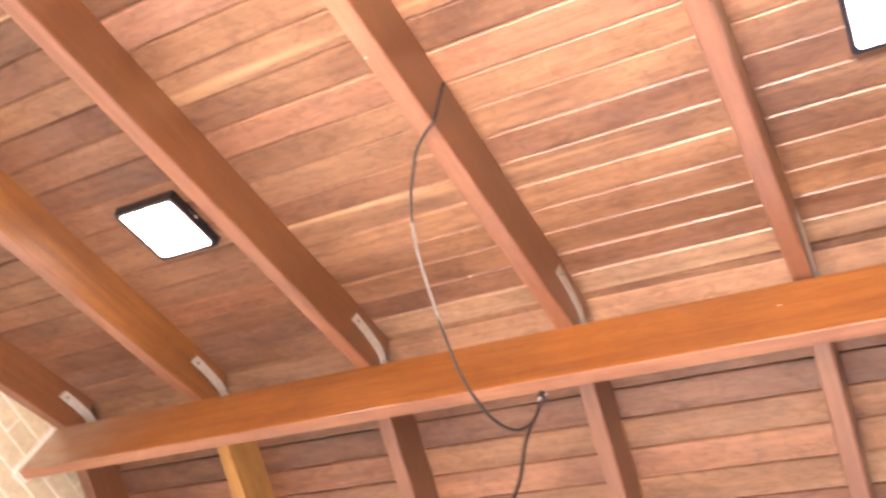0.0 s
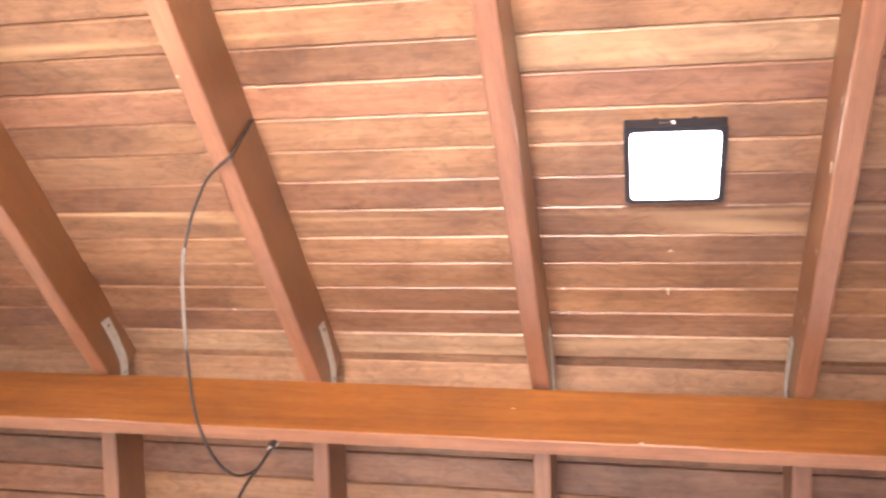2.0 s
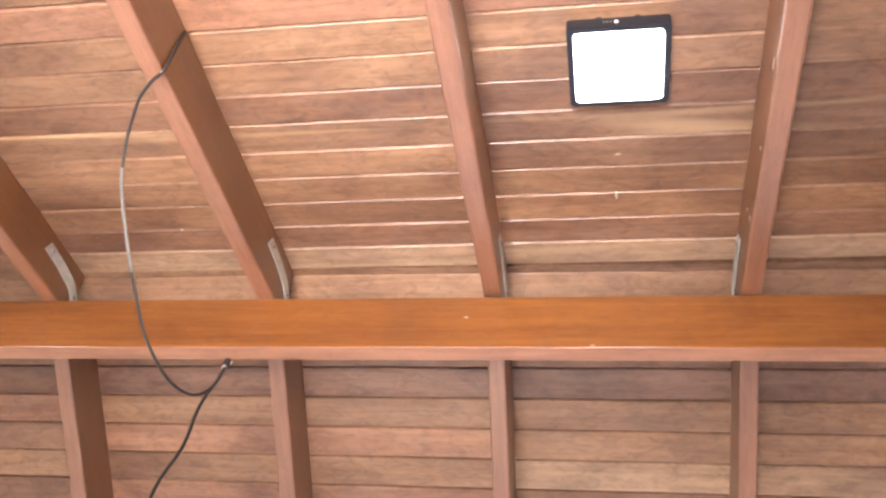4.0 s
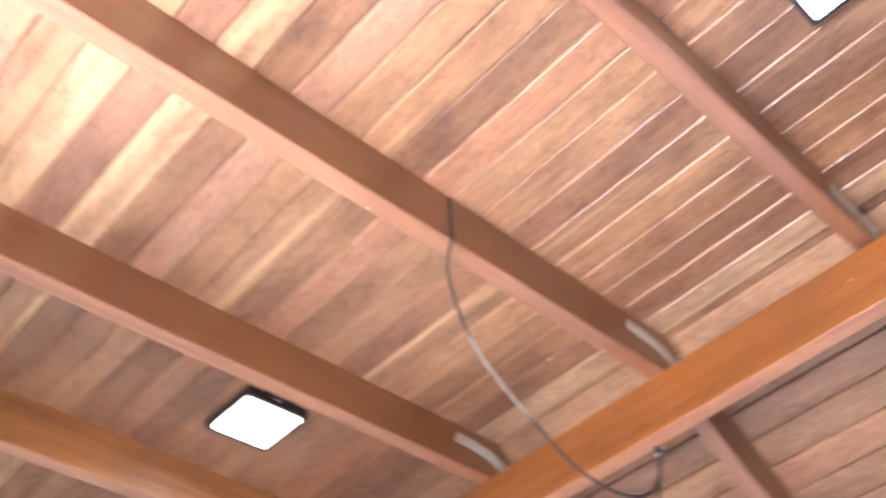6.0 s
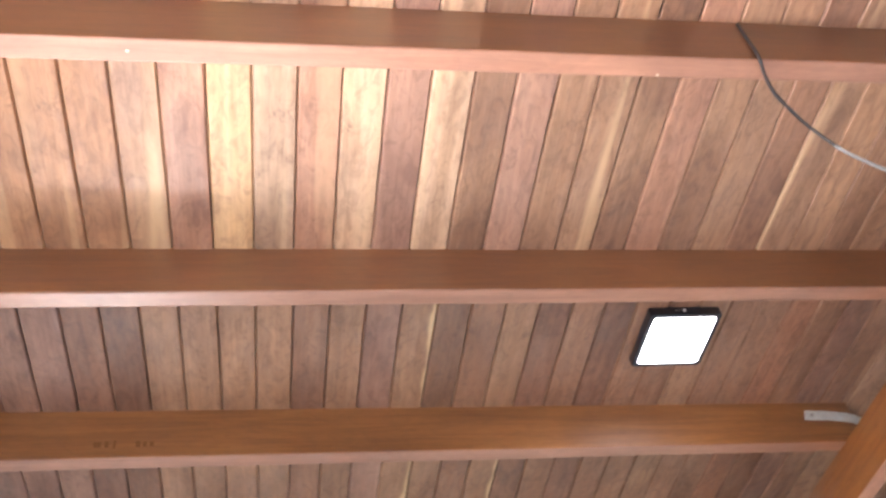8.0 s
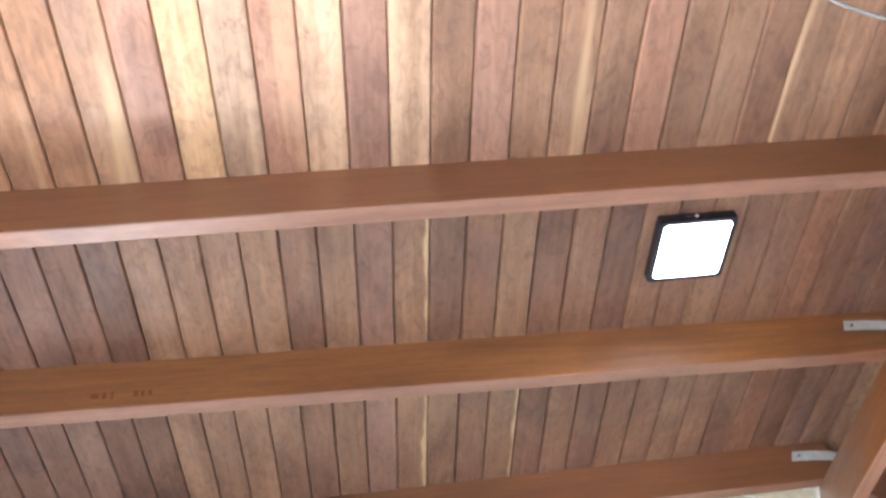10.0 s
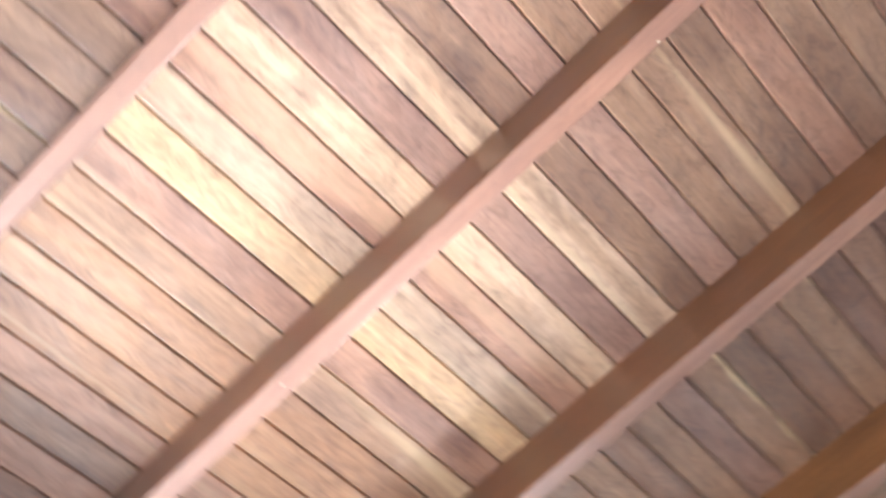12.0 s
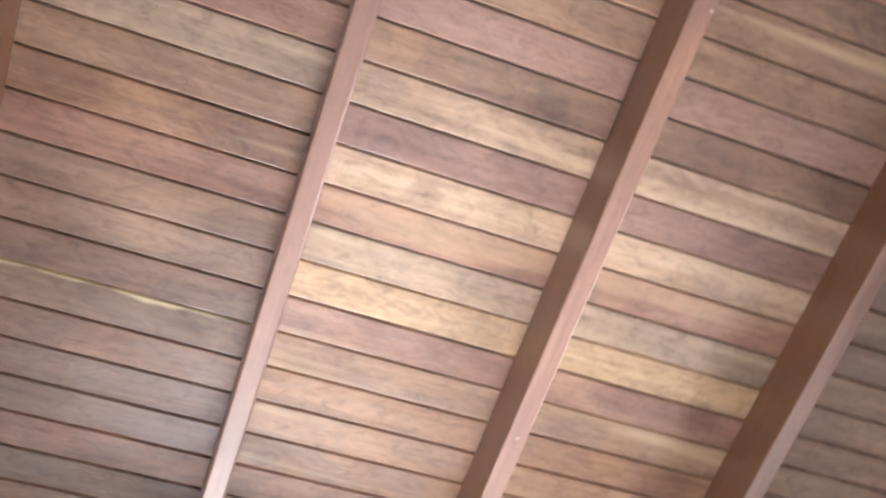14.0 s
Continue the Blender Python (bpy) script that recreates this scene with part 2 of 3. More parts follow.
# ---- building helpers ----
def mesh_of(bm, name, mat, smooth=False):
    bmesh.ops.recalc_face_normals(bm, faces=bm.faces)
    me = bpy.data.meshes.new(name)
    bm.to_mesh(me)
    bm.free()
    me.materials.append(mat)
    if smooth:
        for p in me.polygons:
            p.use_smooth = True
    return me


def part(name, bm, mat, parent, label="", smooth=False):
    ob = new(name, mesh_of(bm, name, mat, smooth))
    ob.parent = parent
    if label:
        tagged(ob, label)
    return ob


def piece(name, me, parent, m=None):
    """An object of its own on a shared mesh, under its parent."""
    ob = new(name, me)
    ob.parent = parent
    if m is not None:
        ob.matrix_basis = m
    return ob


def block(bm, lo, hi, bevel=0.0, segments=1):
    x0, y0, z0 = lo
    x1, y1, z1 = hi
    vs = [bm.verts.new(p) for p in ((x0, y0, z0), (x1, y0, z0), (x1, y1, z0), (x0, y1, z0), (x0, y0, z1), (x1, y0, z1), (x1, y1, z1), (x0, y1, z1))]
    fs = [bm.faces.new([vs[i] for i in f]) for f in ((0, 3, 2, 1), (4, 5, 6, 7), (0, 1, 5, 4), (1, 2, 6, 5), (2, 3, 7, 6), (3, 0, 4, 7))]
    if bevel:
        edges = list({ed for f in fs for ed in f.edges})
        bmesh.ops.bevel(bm, geom=edges, offset=bevel, segments=segments, affect="EDGES", profile=0.5)
    return bm


def extruded(bm, outline, axis, a, b):
    """A closed outline of 2D points, drawn out along one axis from a to b."""
    def at(p, w):
        return {"x": (w, p[0], p[1]), "y": (p[0], w, p[1]), "z": (p[0], p[1], w)}[axis]
    one = [bm.verts.new(at(p, a)) for p in outline]
    two = [bm.verts.new(at(p, b)) for p in outline]
    n = len(outline)
    bm.faces.new(one)
    bm.faces.new(list(reversed(two)))
    for i in range(n):
        bm.faces.new((one[i], two[i], two[(i + 1) % n], one[(i + 1) % n]))
    return bm


def rounded_rect(w, h, r, n=5):
    pts = []
    for cx, cy, s in ((w / 2 - r, h / 2 - r, 0), (-w / 2 + r, h / 2 - r, 90), (-w / 2 + r, -h / 2 + r, 180), (w / 2 - r, -h / 2 + r, 270)):
        for i in range(n + 1):
            q = radians(s + 90 * i / n)
            pts.append((cx + r * math.cos(q), cy + r * math.sin(q)))
    return pts


def tube(bm, points, radius, sides=10):
    rings = []
    up = Vector((1, 0, 0))
    for i, p in enumerate(points):
        d = (points[min(i + 1, len(points) - 1)] - points[max(i - 1, 0)]).normalized()
        u = (up - d * up.dot(d))
        u = u.normalized() if u.length > 1e-4 else d.orthogonal().normalized()
        up = u
        v = d.cross(u)
        rings.append([bm.verts.new(p + (u * math.cos(t) + v * math.sin(t)) * radius) for t in (2 * math.pi * k / sides for k in range(sides))])
    for r, s in zip(rings, rings[1:]):
        for k in range(sides):
            bm.faces.new((r[k], r[(k + 1) % sides], s[(k + 1) % sides], s[k]))
    bm.faces.new(list(reversed(rings[0])))
    bm.faces.new(rings[-1])
    return bm


def smooth_line(points, steps=8):
    """A curve through the points."""
    p = [Vector(q) for q in points]
    p = [2 * p[0] - p[1]] + p + [2 * p[-1] - p[-2]]
    out = []
    for i in range(1, len(p) - 2):
        for k in range(steps):
            t = k / steps
            out.append(0.5 * (2 * p[i] + (p[i + 1] - p[i - 1]) * t + (2 * p[i - 1] - 5 * p[i] + 4 * p[i + 1] - p[i + 2]) * t * t
                              + (3 * p[i] - p[i - 1] - 3 * p[i + 1] + p[i + 2]) * t ** 3))
    return out + [p[-2]]


# ---- plan ----
# Near roof slope: x along the ridge, y up the slope, z square to the boards.
SLOPE = 19.5
NEAR = pose(0, 0, 3.15, SLOPE)
RIDGE_Y = 1.8185
APEX = RIDGE_Y / math.cos(radians(SLOPE))
FAR = pose(0, RIDGE_Y, 3.15 + APEX * math.sin(radians(SLOPE)), -SLOPE)
RAFTERS = (-1.978, -1.276, -0.651, 0.0, 0.628, 1.2975, 1.955, 2.61)      # their faces toward +x, at y = 0.6
SKEW = (0.0, -0.0366, -0.0041, 0.0104, 0.0139, 0.0103, 0.0, 0.0)      # how far each runs out of square
RAFTER_W = 0.050
DEPTHS = (0.149, 0.156, 0.1465, 0.157, 0.141, 0.145, 0.149, 0.149)
EAVE = -0.976
BOARD_W = 0.0948
BOARD_SKEW = -0.0102
EAST, WEST = 3.1, -2.035
FAR_LENGTH = APEX - EAVE
GAP_SEED = random.Random(4)

# ---- setting ----
ground = tagged(new("ground", mesh_of(block(bmesh.new(), (-400, -400, -0.30), (400, 400, -0.05)), "ground", GROUND)),
                "pale paved ground outside the building", "ground", kind="structure")
floor = tagged(new("floor", mesh_of(block(bmesh.new(), (WEST - 0.2, -1.1, -0.04), (EAST + 0.2, 4.8, 0.0)), "floor", FLOOR)),
               "pale tiled floor under the timber roof", "floor", kind="structure")


def wall_with_opening(name, lo, hi, openings, axis, label):
    """A plastered wall along x or y with openings (from, to, bottom, top) right through it."""
    bm = bmesh.new()
    along = 0 if axis == "x" else 1
    cuts = sorted(openings)
    at = lo[along]
    for f, t, b, top in cuts:
        for u0, u1, z0, z1 in ((at, f, lo[2], hi[2]), (f, t, lo[2], b), (f, t, top, hi[2])):
            if u1 - u0 > 0.01 and z1 - z0 > 0.01:
                l, h = list(lo), list(hi)
                l[along], h[along], l[2], h[2] = u0, u1, z0, z1
                block(bm, l, h)
        at = t
    l, h = list(lo), list(hi)
    l[along] = at
    block(bm, l, h)
    return tagged(new(name, mesh_of(bm, name, PLASTER)), label, "wall", kind="structure")


eave_y = EAVE * math.cos(radians(SLOPE))
eave_z = 3.15 + EAVE * math.sin(radians(SLOPE))
far_eave_y = 2 * RIDGE_Y - eave_y
# the openings of both walls are unseen, added to let light in
wall_with_opening("wall_south", (WEST - 0.2, eave_y - 0.15, 0.0), (EAST, eave_y, eave_z + 0.02), ((-0.45, 1.35, 0.0, 2.35),), "x", "white plastered wall under the low eave")
wall_with_opening("wall_north", (WEST - 0.2, far_eave_y, 0.0), (EAST, far_eave_y + 0.15, eave_z + 0.02), ((-0.7, 2.0, 0.0, 2.1),), "x", "white plastered wall under the far eave")
bm = bmesh.new()
block(bm, (WEST, eave_y, eave_z - 0.115), (EAST, eave_y + 0.022, eave_z - 0.075), 0.006)
block(bm, (WEST, eave_y, eave_z - 0.20), (EAST, eave_y + 0.010, eave_z - 0.19), 0.002)
tagged(new("trim", mesh_of(bm, "trim", PLASTER)), "white moulding strips along the wall under the eave", "moulding", kind="structure")

# east wall: unseen, dark to hold back side light, its opening added for light
bm = bmesh.new()
gable_z = 3.15 + APEX * math.sin(radians(SLOPE))
def roof_z(y):
    return gable_z - abs(y - RIDGE_Y) * math.tan(radians(SLOPE))
EAST_HEAD = 2.0
extruded(bm, [(eave_y - 0.15, EAST_HEAD), (far_eave_y + 0.15, EAST_HEAD), (far_eave_y + 0.15, roof_z(far_eave_y + 0.15)), (RIDGE_Y, gable_z), (eave_y - 0.15, roof_z(eave_y - 0.15))], "x", EAST, EAST + 0.15)
for y0, y1 in ((eave_y - 0.15, 0.4), (1.5, far_eave_y + 0.15)):
    block(bm, (EAST, y0, 0.0), (EAST + 0.15, y1, EAST_HEAD))
tagged(new("wall_east", mesh_of(bm, "wall_east", TERRACOTTA)), "unseen brown gable wall with an added opening", "wall", kind="structure")

# west wall: brick gable, upper bricks one by one; unseen opening added for light
bm = bmesh.new()
SILL, HEAD = 0.95, 1.8
extruded(bm, [(eave_y - 0.15, HEAD), (far_eave_y + 0.15, HEAD), (far_eave_y + 0.15, roof_z(far_eave_y + 0.15)), (RIDGE_Y, gable_z), (eave_y - 0.15, roof_z(eave_y - 0.15))], "x", WEST - 0.2, WEST - 0.005)
for y0, y1, z1 in ((eave_y - 0.15, -0.5, HEAD), (-0.5, 0.5, SILL), (0.5, far_eave_y + 0.15, HEAD)):
    block(bm, (WEST - 0.2, y0, 0.0), (WEST - 0.005, y1, z1))
wall_west = tagged(new("wall_west", mesh_of(bm, "wall_west", MORTAR)), "cream brick gable wall with pale mortar joints", "wall", kind="structure")

# roof covering above the boards
for name, m, y0, y1 in (("roof_south", NEAR, EAVE - 0.35, APEX + 0.02), ("roof_north", FAR, -0.02, FAR_LENGTH + 0.35)):
    ob = tagged(new(name, mesh_of(block(bmesh.new(), (WEST - 0.25, y0, 0.022), (EAST + 0.25, y1, 0.06)), name, MORTAR)), "roof covering over the timber boards", "roof", kind="structure")
    ob.matrix_world = m

# ---- ridge beam ----
BEAM_Y, BEAM_Z, BEAM_D, BEAM_TOP = 1.788, 3.401, 0.042, 3.624
ridge_beam = tagged(new("ridge_beam"), "orange-brown varnished ridge beam built into the brick wall", "beam")
bm = bmesh.new()
block(bm, (WEST - 0.004, BEAM_Y, BEAM_Z), (EAST + 0.002, BEAM_Y + BEAM_D, BEAM_TOP), 0.004, 2)
timber = part("timber", bm, BEAM_WOOD, ridge_beam)
# the beam's bottom takes the colour with light from below painted in
timber.data.materials.append(BEAM_LIT_UNDERSIDE)
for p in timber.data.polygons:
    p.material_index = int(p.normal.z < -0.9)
bm = bmesh.new()
r2 = random.Random(8)
outline = [(BEAM_Y + BEAM_D / 2 + (BEAM_D / 2 + 0.012 + 0.012 * r2.random()) * math.copysign(abs(math.cos(q)) ** 0.6, math.cos(q)),
            (BEAM_Z + BEAM_TOP) / 2 + (0.122 + 0.008 + 0.012 * r2.random()) * math.copysign(abs(math.sin(q)) ** 0.6, math.sin(q))) for q in (2 * math.pi * i / 22 for i in range(22))]
extruded(bm, outline, "x", WEST - 0.006, WEST + 0.012)
part("mortar_collar", bm, MORTAR, ridge_beam, "rough pale mortar packed round the beam end")


# ---- rafters ----
def rafter_mesh(mat, h, length_from, length_to):
    bm = bmesh.new()
    w, r = RAFTER_W, 0.005
    outline = [(-w, 0.004), (-w, -h + r), (-w + r * 0.3, -h + r * 0.3), (-w + r, -h), (-r, -h), (-r * 0.3, -h + r * 0.3), (0, -h + r), (0, 0.004)]
    n = 24
    rings = []
    for i in range(n + 1):
        y = length_from + (length_to - length_from) * i / n
        rings.append([bm.verts.new((p + 0.0012 * noise.noise((y * 2.1, p * 9, q * 9)), y, q + (0.0015 * noise.noise((y * 1.7, 5 + p * 9, q * 5)) if q < 0 else 0))) for p, q in outline])
    for a1, b1 in zip(rings, rings[1:]):
        for k in range(len(outline)):
            bm.faces.new((a1[k], a1[(k + 1) % len(outline)], b1[(k + 1) % len(outline)], b1[k]))
    bm.faces.new(rings[0])
    bm.faces.new(list(reversed(rings[-1])))
    me = mesh_of(bm, "rafter", mat)
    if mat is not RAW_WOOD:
        # downward faces get the copy coloured as lit from below
        me.materials.append(LIT_UNDERSIDE_WOOD)
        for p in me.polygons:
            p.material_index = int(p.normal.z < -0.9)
    return me


near_things = []
for i, x in enumerate(RAFTERS):
    me = rafter_mesh(LIGHT_RAFTER_WOOD if i == 1 else RAFTER_WOOD, DEPTHS[i], EAVE - 0.05, APEX - 0.01)
    ob = tagged(new("rafter", me), "worn orange-brown rafter with a faded ink stamp" if i == 1 else "reddish-brown varnished rafter resting on the ridge beam", "rafter", "rafters of the roof")
    ob.matrix_world = NEAR @ pose(x, 0.6, 0, 0, 0, math.degrees(-math.atan(SKEW[i]))) @ pose(0, -0.6, 0)
    near_things.append(ob)
far_rafter = rafter_mesh(RAFTER_WOOD, 0.150, 0.12, FAR_LENGTH + 0.05)
raw_rafter = rafter_mesh(RAW_WOOD, 0.150, 0.12, FAR_LENGTH + 0.05)
for i, x in enumerate(RAFTERS):
    ob = tagged(new("rafter", raw_rafter if i == 1 else far_rafter), "pale yellow unstained rafter beyond the ridge beam" if i == 1 else "reddish-brown varnished rafter beyond the ridge beam", "rafter", "rafters of the roof")
    ob.matrix_world = FAR @ pose(x + 1.33 * SKEW[i] + (0.02 if i == 1 else 0.0), 0, 0)


# ---- galvanised straps ----
def strap(side):
    """A bent steel strip with two screws, flat on a rafter's cheek and running up over the beam."""
    root = new("metal_strap")
    bm = bmesh.new()
    corners = [Vector(p) for p in ((0, 1.692, -0.050), (0, 1.775, -0.055), (0, 1.845, -0.066), (0, 1.868, -0.076), (0, 1.908, -0.112), (0, 1.925, -0.130))]
    line = [u.lerp(v, k / 6) for u, v in zip(corners, corners[1:]) for k in range(6)] + [corners[-1]]
    w, t = 0.0185, 0.0025
    rows = []
    for i, p in enumerate(line):
        d = (line[min(i + 1, len(line) - 1)] - line[max(i - 1, 0)]).normalized()
        nrm = Vector((0, -d.z, d.y))
        lift = side * (0.0015 + 0.004 * max(0, i - 12) / 18)
        tip = Vector((0, 0.016 * max(0, 1 - i / 3), 0))
        rows.append([bm.verts.new(p + nrm * s * w + (tip if s > 0 else tip * 0.1) + Vector((lift + side * u, 0, 0))) for s, u in ((-1, 0), (1, 0), (1, t), (-1, t))])
    for a1, b1 in zip(rows, rows[1:]):
        for k in range(4):
            bm.faces.new((a1[k], a1[(k + 1) % 4], b1[(k + 1) % 4], b1[k]))
    bm.faces.new(rows[0])
    bm.faces.new(list(reversed(rows[-1])))
    part("strip", bm, STEEL, root)
    for y, z in ((1.725, -0.052), (1.890, -0.096)):
        bm = bmesh.new()
        bmesh.ops.create_cone(bm, cap_ends=True, segments=10, radius1=0.0055, radius2=0.004, depth=0.004, matrix=Matrix.Translation((side * 0.006, y, z)) @ Matrix.Rotation(radians(90 * side), 4, "Y"))
        part("screw", bm, SCREW, root, "dark screw head")
    return tagged(root, "galvanised steel strap bent over the ridge beam", "strap", "straps on the rafters")


first = strap(1)
STRAP_X = [x + k * 1.2 for x, k in zip(RAFTERS, SKEW)]
first.matrix_world = NEAR @ pose(STRAP_X[0], 0.075, 0)
for i in (1, 2, 3, 4):
    copy_thing(first, NEAR @ pose(STRAP_X[i], (0, 0.045, 0.014, 0.012, 0.012)[i], 0))
strap(-1).matrix_world = NEAR @ pose(STRAP_X[5] - RAFTER_W, 0.05, 0.015)


# ---- LED floodlights ----
def floodlight():
    root = new("floodlight")
    w, d = 0.215, 0.031
    bm = extruded(bmesh.new(), rounded_rect(w, w, 0.007), "z", -d, 0.0)
    top = [e for e in bm.edges if all(abs(v.co.z + d) < 1e-5 for v in e.verts)]
    bmesh.ops.bevel(bm, geom=top, offset=0.003, segments=2, affect="EDGES")
    part("housing", bm, BLACK, root)
    part("diffuser", extruded(bmesh.new(), rounded_rect(w - 0.026, w - 0.026, 0.012), "z", -d - 0.0012, -d + 0.004), GLOW, root, "glowing white diffuser")
    bm = bmesh.new()
    bmesh.ops.create_uvsphere(bm, u_segments=12, v_segments=8, radius=0.005, matrix=Matrix.Translation((-0.004, -w / 2, -0.016)))
    part("sensor", bm, WHITE_PLASTIC, root, "small white sensor dot", True)
    for i in range(3):
        part("marking", block(bmesh.new(), (-0.032 + 0.007 * i, -w / 2 - 0.0008, -0.017), (-0.027 + 0.007 * i, -w / 2 + 0.001, -0.013)), SCREW, root, "tiny grey marking")
    for s in (-1, 1):
        part("lug", block(bmesh.new(), (s * 0.040 - 0.006, -w / 2 - 0.003, -0.003), (s * 0.040 + 0.006, -w / 2 + 0.01, 0.003), 0.001), BLACK, root)
    return tagged(root, "square black LED floodlight with a glowing white panel", "floodlight", "floodlights on the ceiling")


lamp = floodlight()
lamp.matrix_world = NEAR @ pose(0.954, 1.182, 0.001, 0, 0, -0.6)
copy_thing(lamp, NEAR @ pose(-0.976, 1.201, 0.003, 0, 0, 90))

# ---- cable ----
LOOP = ((0.007, 1.038, -0.010), (0.009, 1.030, -0.085), (0.008, 1.024, -0.158), (-0.020, 1.040, -0.170), (-0.062, 1.078, -0.172), (-0.096, 1.125, -0.186),
        (-0.120, 1.170, -0.222), (-0.138, 1.235, -0.284), (-0.141, 1.328, -0.360), (-0.136, 1.426, -0.438), (-0.121, 1.510, -0.510), (-0.093, 1.601, -0.557),
        (-0.067, 1.687, -0.551), (-0.049, 1.747, -0.494), (-0.051, 1.795, -0.401))
line = [NEAR @ p for p in smooth_line(LOOP, 8)]
cable = tagged(new("cable"), "black electric cable looped between a rafter and a hook", "cable")
part("loop", tube(bmesh.new(), line, 0.0038), CABLE, cable, "", True)
# paler tube over the loop: gloss on the black sheath, put in as colour
sleeve = [NEAR @ p for p in smooth_line(LOOP, 8)[53:70]]
part("sleeve", tube(bmesh.new(), sleeve, 0.0041), CABLE_GLOSS, cable, "pale grey stretch painted as gloss on the sheath", True)
hook_at = NEAR @ Vector((-0.053, 1.797, -0.388))
drop = [hook_at + Vector((0.004 * math.sin(k * 0.9), 0.004 * math.cos(k * 0.7) - 0.004, -0.035 * k - 0.005)) for k in range(36)]
part("hanging_lead", tube(bmesh.new(), drop, 0.0042), CABLE, cable, "", True)
bm = bmesh.new()
bmesh.ops.create_cone(bm, cap_ends=True, segments=12, radius1=0.006, radius2=0.0055, depth=0.009, matrix=Matrix.Translation(hook_at + Vector((0, 0, -0.022))))
part("clip", bm, WHITE_PLASTIC, cable, "small white clip", True)
knot = [hook_at + Vector((0.0065 * math.cos(k * 0.8), 0.0065 * math.sin(k * 0.8), -0.014 + 0.0012 * k)) for k in range(20)]
part("knot", tube(bmesh.new(), knot, 0.003, 8), CABLE, cable, "black cable wound round the hook", True)
cup_hook = tagged(new("cup_hook"), "small pale screw hook under the ridge beam", "hook")
bm = bmesh.new()
bmesh.ops.create_cone(bm, cap_ends=True, segments=12, radius1=0.006, radius2=0.007, depth=0.005, matrix=Matrix.Translation((hook_at.x, hook_at.y + 0.012, BEAM_Z - 0.003)))
part("plate", bm, WHITE_PLASTIC, cup_hook)
ring = [Vector((hook_at.x, hook_at.y + 0.012 + 0.010 * math.sin(q), BEAM_Z - 0.014 + 0.010 * math.cos(q))) for q in (radians(d) for d in range(0, 300, 20))]
part("wire", tube(bmesh.new(), ring, 0.002, 6), SCREW, cup_hook)


# ---- ceiling boards ----
def board_mesh(length, tone):
    """A tongue-and-groove board: chamfered long edges, a shallow joint."""
    bm = bmesh.new()
    w = BOARD_W / 2
    outline = [(-w + 0.0002, 0.018), (-w + 0.0002, 0.009), (-w + 0.0010, 0.0055), (-w + 0.0046, 0.0004), (-w + 0.0060, 0.0), (w - 0.0055, 0.0), (w - 0.0040, 0.0004), (w - 0.0010, 0.0055), (w - 0.0003, 0.009), (w - 0.0002, 0.018)]
    extruded(bm, outline, "x", 0.0008, length - 0.0008)
    return mesh_of(bm, "board", BOARD[tone])


# joints lie over rafters 2, 4 and 6; tone of each board, counted up the slope from the eave
COLUMNS = ((WEST + 0.002, RAFTERS[2] - 0.028), (RAFTERS[2] - 0.028, RAFTERS[4] - 0.028), (RAFTERS[4] - 0.028, RAFTERS[6] - 0.028), (RAFTERS[6] - 0.028, EAST))
FIRST = -10
NEAR_TONES = (
    "dmdm" "mqdbtt" "ttbtqstbsdbdbbtbbrbmbt",
    "rbptpo" "ookp" "gyplqltqtktpttbktttbyt",
    "btbt" "rmmbsb" "ttrotypttt" "ypttbktttbyt",
    "tbrtbmtbrtbtmbtrbtbtrbtmtbrbtbtb",
)
FAR_TONES = ("tbbdrbtbrtbmrtbtrbtbrtbmbrtbtb", "ttbmtptptbtrptbtrtbptrtbrtbtrb", "ttbmttytptbrybtrtbytrtbrtbtrbt", "tbrbtbrtbtrbtrtbtrbtbrtbtrbtrb")
shared = {}
for name, m, tones, start in (("ceiling_south", NEAR, NEAR_TONES, FIRST * BOARD_W + 0.0064), ("ceiling_north", FAR, FAR_TONES, 0.0)):
    ceiling = tagged(new(name, mesh_of(block(bmesh.new(), (WEST - 0.1, (EAVE - 0.3 if m is NEAR else 0.0), 0.0185), (EAST + 0.1, (APEX if m is NEAR else FAR_LENGTH + 0.3), 0.0215)), name, BOARD["d"])),
                     "red-brown tongue-and-groove timber ceiling of mixed tones", "ceiling", kind="structure")
    ceiling.matrix_world = m
    for c, (x0, x1) in enumerate(COLUMNS):
        for i, tone in enumerate(tones[c]):
            y = start + (i - 0.5 + (1 if m is FAR else 0)) * BOARD_W
            if m is NEAR and y - BOARD_W / 2 > APEX - 0.004:
                continue
            if m is NEAR and y + BOARD_W / 2 > APEX:
                lo = y - BOARD_W / 2
                part("board", block(bmesh.new(), (x0, lo + 0.0005, 0.001), (x1, APEX + 0.004, 0.018)), BOARD["t"], ceiling)
                continue
            key = (c, tone)
            if key not in shared:
                shared[key] = board_mesh(x1 - x0, tone)
            skew = BOARD_SKEW if m is NEAR else 0.0
            piece("board", shared[key], ceiling, pose(x0, y + skew * x0, 0.0006 * GAP_SEED.uniform(-1, 1), GAP_SEED.uniform(-0.35, 0.35), 0, math.degrees(skew)))

# ---- bricks of the gable ----
def clipped(poly, y0, z0, ny, nz):
    """The part of a polygon on the side of a line that the normal points away from."""
    out = []
    for p, q in zip(poly, poly[1:] + poly[:1]):
        dp, dq = (p[0] - y0) * ny + (p[1] - z0) * nz, (q[0] - y0) * ny + (q[1] - z0) * nz
        if dp <= 0:
            out.append(p)
        if dp * dq < 0:
            t = dp / (dp - dq)
            out.append((p[0] + (q[0] - p[0]) * t, p[1] + (q[1] - p[1]) * t))
    return out


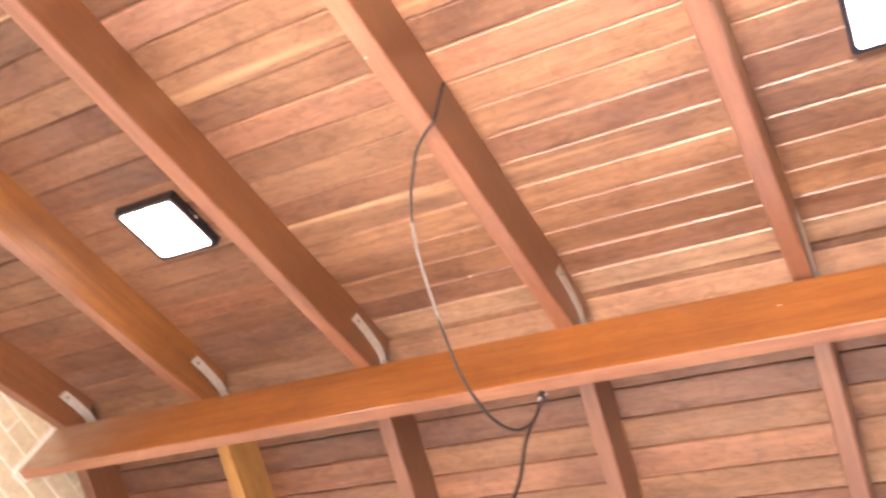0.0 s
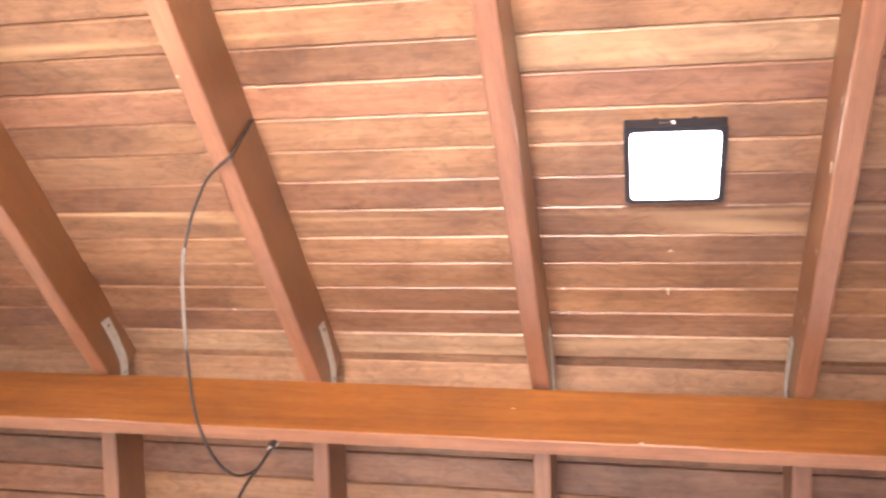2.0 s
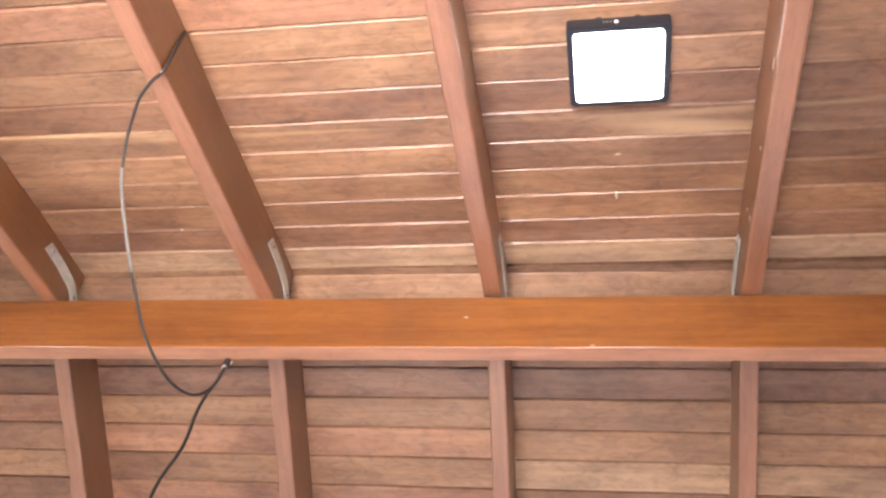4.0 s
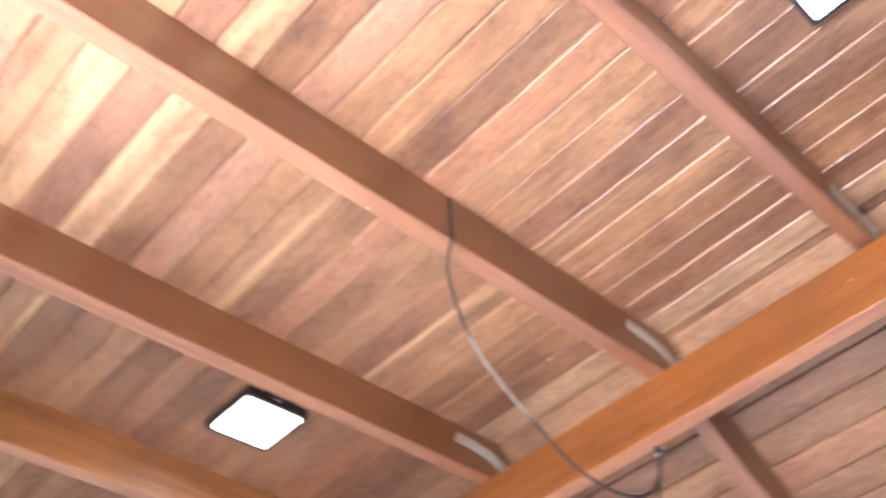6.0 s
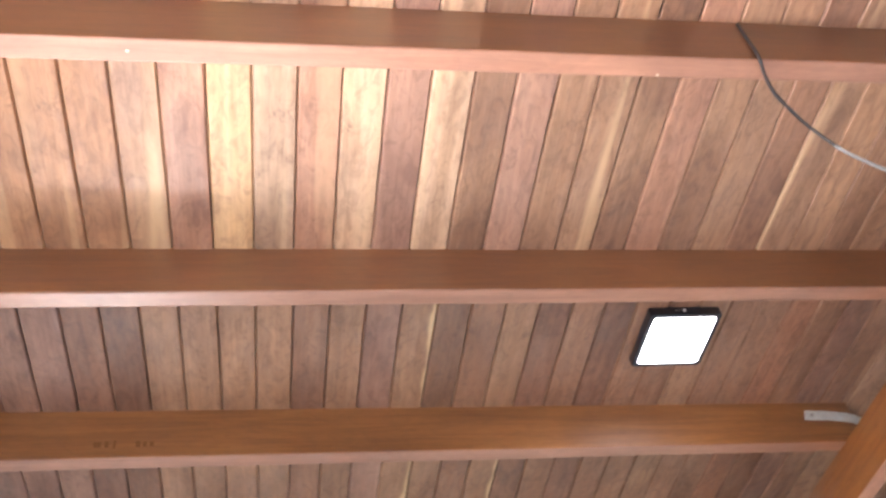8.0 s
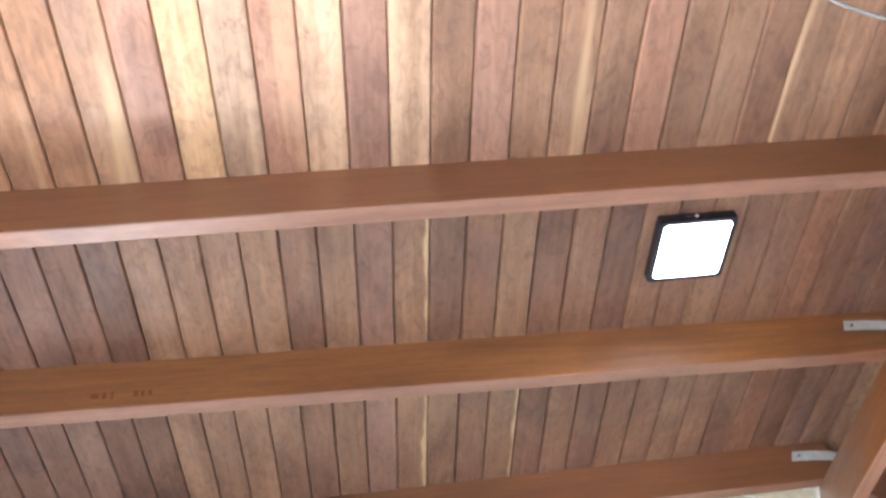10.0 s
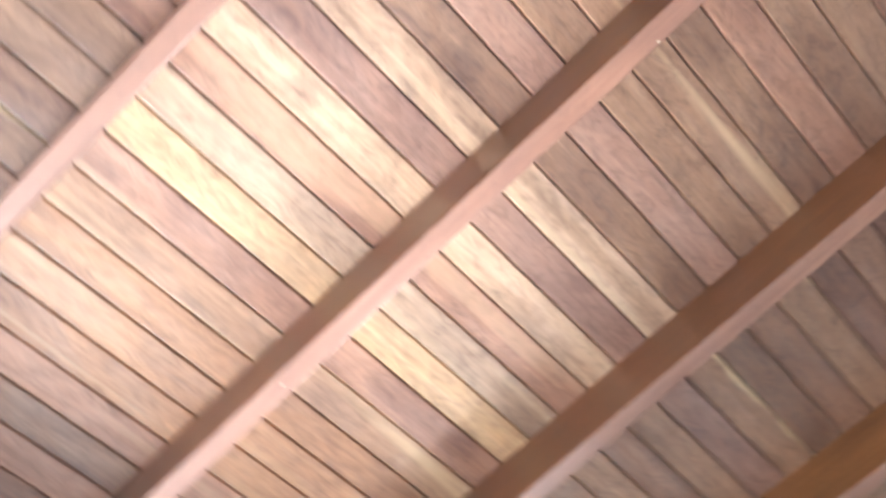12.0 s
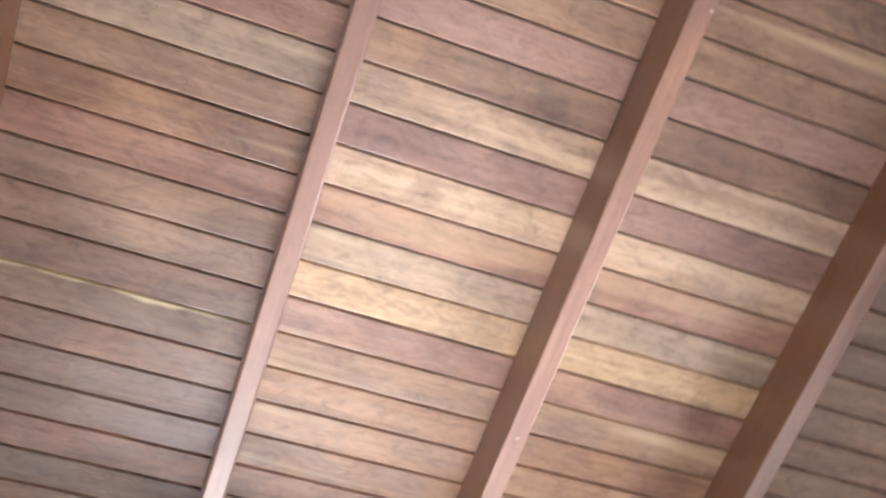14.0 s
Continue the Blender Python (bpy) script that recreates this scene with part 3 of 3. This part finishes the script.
COURSE, BRICK_L, JOINT = 0.0755, 0.235, 0.011
rb = random.Random(3)
s, c = math.sin(radians(SLOPE)), math.cos(radians(SLOPE))
for row in range(9):
    z0 = 3.02 + row * COURSE
    for col in range(18):
        y0 = -0.45 + col * BRICK_L + (0.5 * BRICK_L if row % 2 else 0.0)
        j = [rb.uniform(-0.002, 0.002) for _ in range(4)]
        poly = [(y0 + j[0], z0 + j[1]), (y0 + BRICK_L - JOINT + j[2], z0 + j[1]), (y0 + BRICK_L - JOINT + j[2], z0 + COURSE - JOINT + j[3]), (y0 + j[0], z0 + COURSE - JOINT + j[3])]
        poly = clipped(poly, RIDGE_Y, gable_z - 0.012, -s, c)
        poly = clipped(poly, RIDGE_Y, gable_z - 0.012, s, c) if len(poly) > 2 else poly
        if len(poly) < 3:
            continue
        area = abs(sum(p[0] * q[1] - q[0] * p[1] for p, q in zip(poly, poly[1:] + poly[:1]))) / 2
        if area < 0.0004:
            continue
        bm = extruded(bmesh.new(), poly, "x", WEST - 0.012, WEST + rb.uniform(-0.001, 0.0015))
        part("brick", bm, BRICK, wall_west)

# ---- small marks ----
def blot(w, h, seed, t=0.0012):
    """A small irregular drip, flat on its support."""
    r3 = random.Random(seed)
    pts = [((w / 2) * (0.75 + 0.4 * r3.random()) * math.cos(q), (h / 2) * (0.75 + 0.4 * r3.random()) * math.sin(q)) for q in (2 * math.pi * i / 11 for i in range(11))]
    return extruded(bmesh.new(), pts, "z", -t, 0.0005)


ceiling_south = bpy.data.objects["ceiling_south"]
for i, (x, y, w, h) in enumerate(((0.953, 1.473, 0.014, 0.005), (0.950, 1.618, 0.008, 0.026), (-0.26, 1.715, 0.012, 0.004))):
    part("paint_drip", blot(w, h, i), PAINT_SPOT, ceiling_south, "white paint drip").location = (x, y, -0.0005)
# paint drips; those at y 1.114 and 0.95 are painted edge highlights
for i, (y, z, w, h) in enumerate(((1.352, -0.120, 0.016, 0.012), (1.582, -0.120, 0.016, 0.022), (1.114, -0.124, 0.03, 0.008), (1.60, -0.075, 0.014, 0.007), (0.95, -0.122, 0.02, 0.006))):
    ob = part("paint_drip", blot(0.9 * w, 0.9 * h, 20 + i), PAINT_SPOT, near_things[5], "white paint drip")
    ob.matrix_basis = Matrix.Translation((-RAFTER_W - 0.0002, y, z)) @ Matrix.Rotation(radians(90), 4, "Y") @ Matrix.Rotation(radians(90), 4, "Z")
for i, (n, y, x, w, h) in enumerate(((3, 0.815, -0.043, 0.009, 0.006), (3, -0.212, -0.026, 0.005, 0.008), (0, 0.862, -0.020, 0.008, 0.022))):
    part("chip", blot(w, h, 60 + i), PAINT_SPOT, near_things[n], "pale chip in the varnish").location = (x, y, -DEPTHS[n] + 0.0005)
for i, (x, z, w) in enumerate(((0.56, 3.53, 0.014), (0.886, 3.409, 0.012))):
    ob = part("paint_drip", blot(w, 0.004, 40 + i), PAINT_SPOT, ridge_beam, "pale scuff on the beam")
    ob.matrix_basis = Matrix.Translation((x, BEAM_Y - 0.0002, z)) @ Matrix.Rotation(radians(-90), 4, "X")
# unreadable stamp on a rafter
INK = plain("faded_ink", (0.22, 0.108, 0.045), 0.7, 0.0, 0.2, 150, 0.05)
for y, w, h in ((-0.395, 0.020, 0.016), (-0.372, 0.010, 0.020), (-0.352, 0.006, 0.026), (-0.292, 0.012, 0.020), (-0.275, 0.010, 0.018), (-0.257, 0.010, 0.016)):
    part("stamp", block(bmesh.new(), (0.0006, y - w / 2, -0.113 - h / 2), (0.0018, y + w / 2, -0.113 + h / 2)), INK, near_things[1], "faded dark ink stamp")
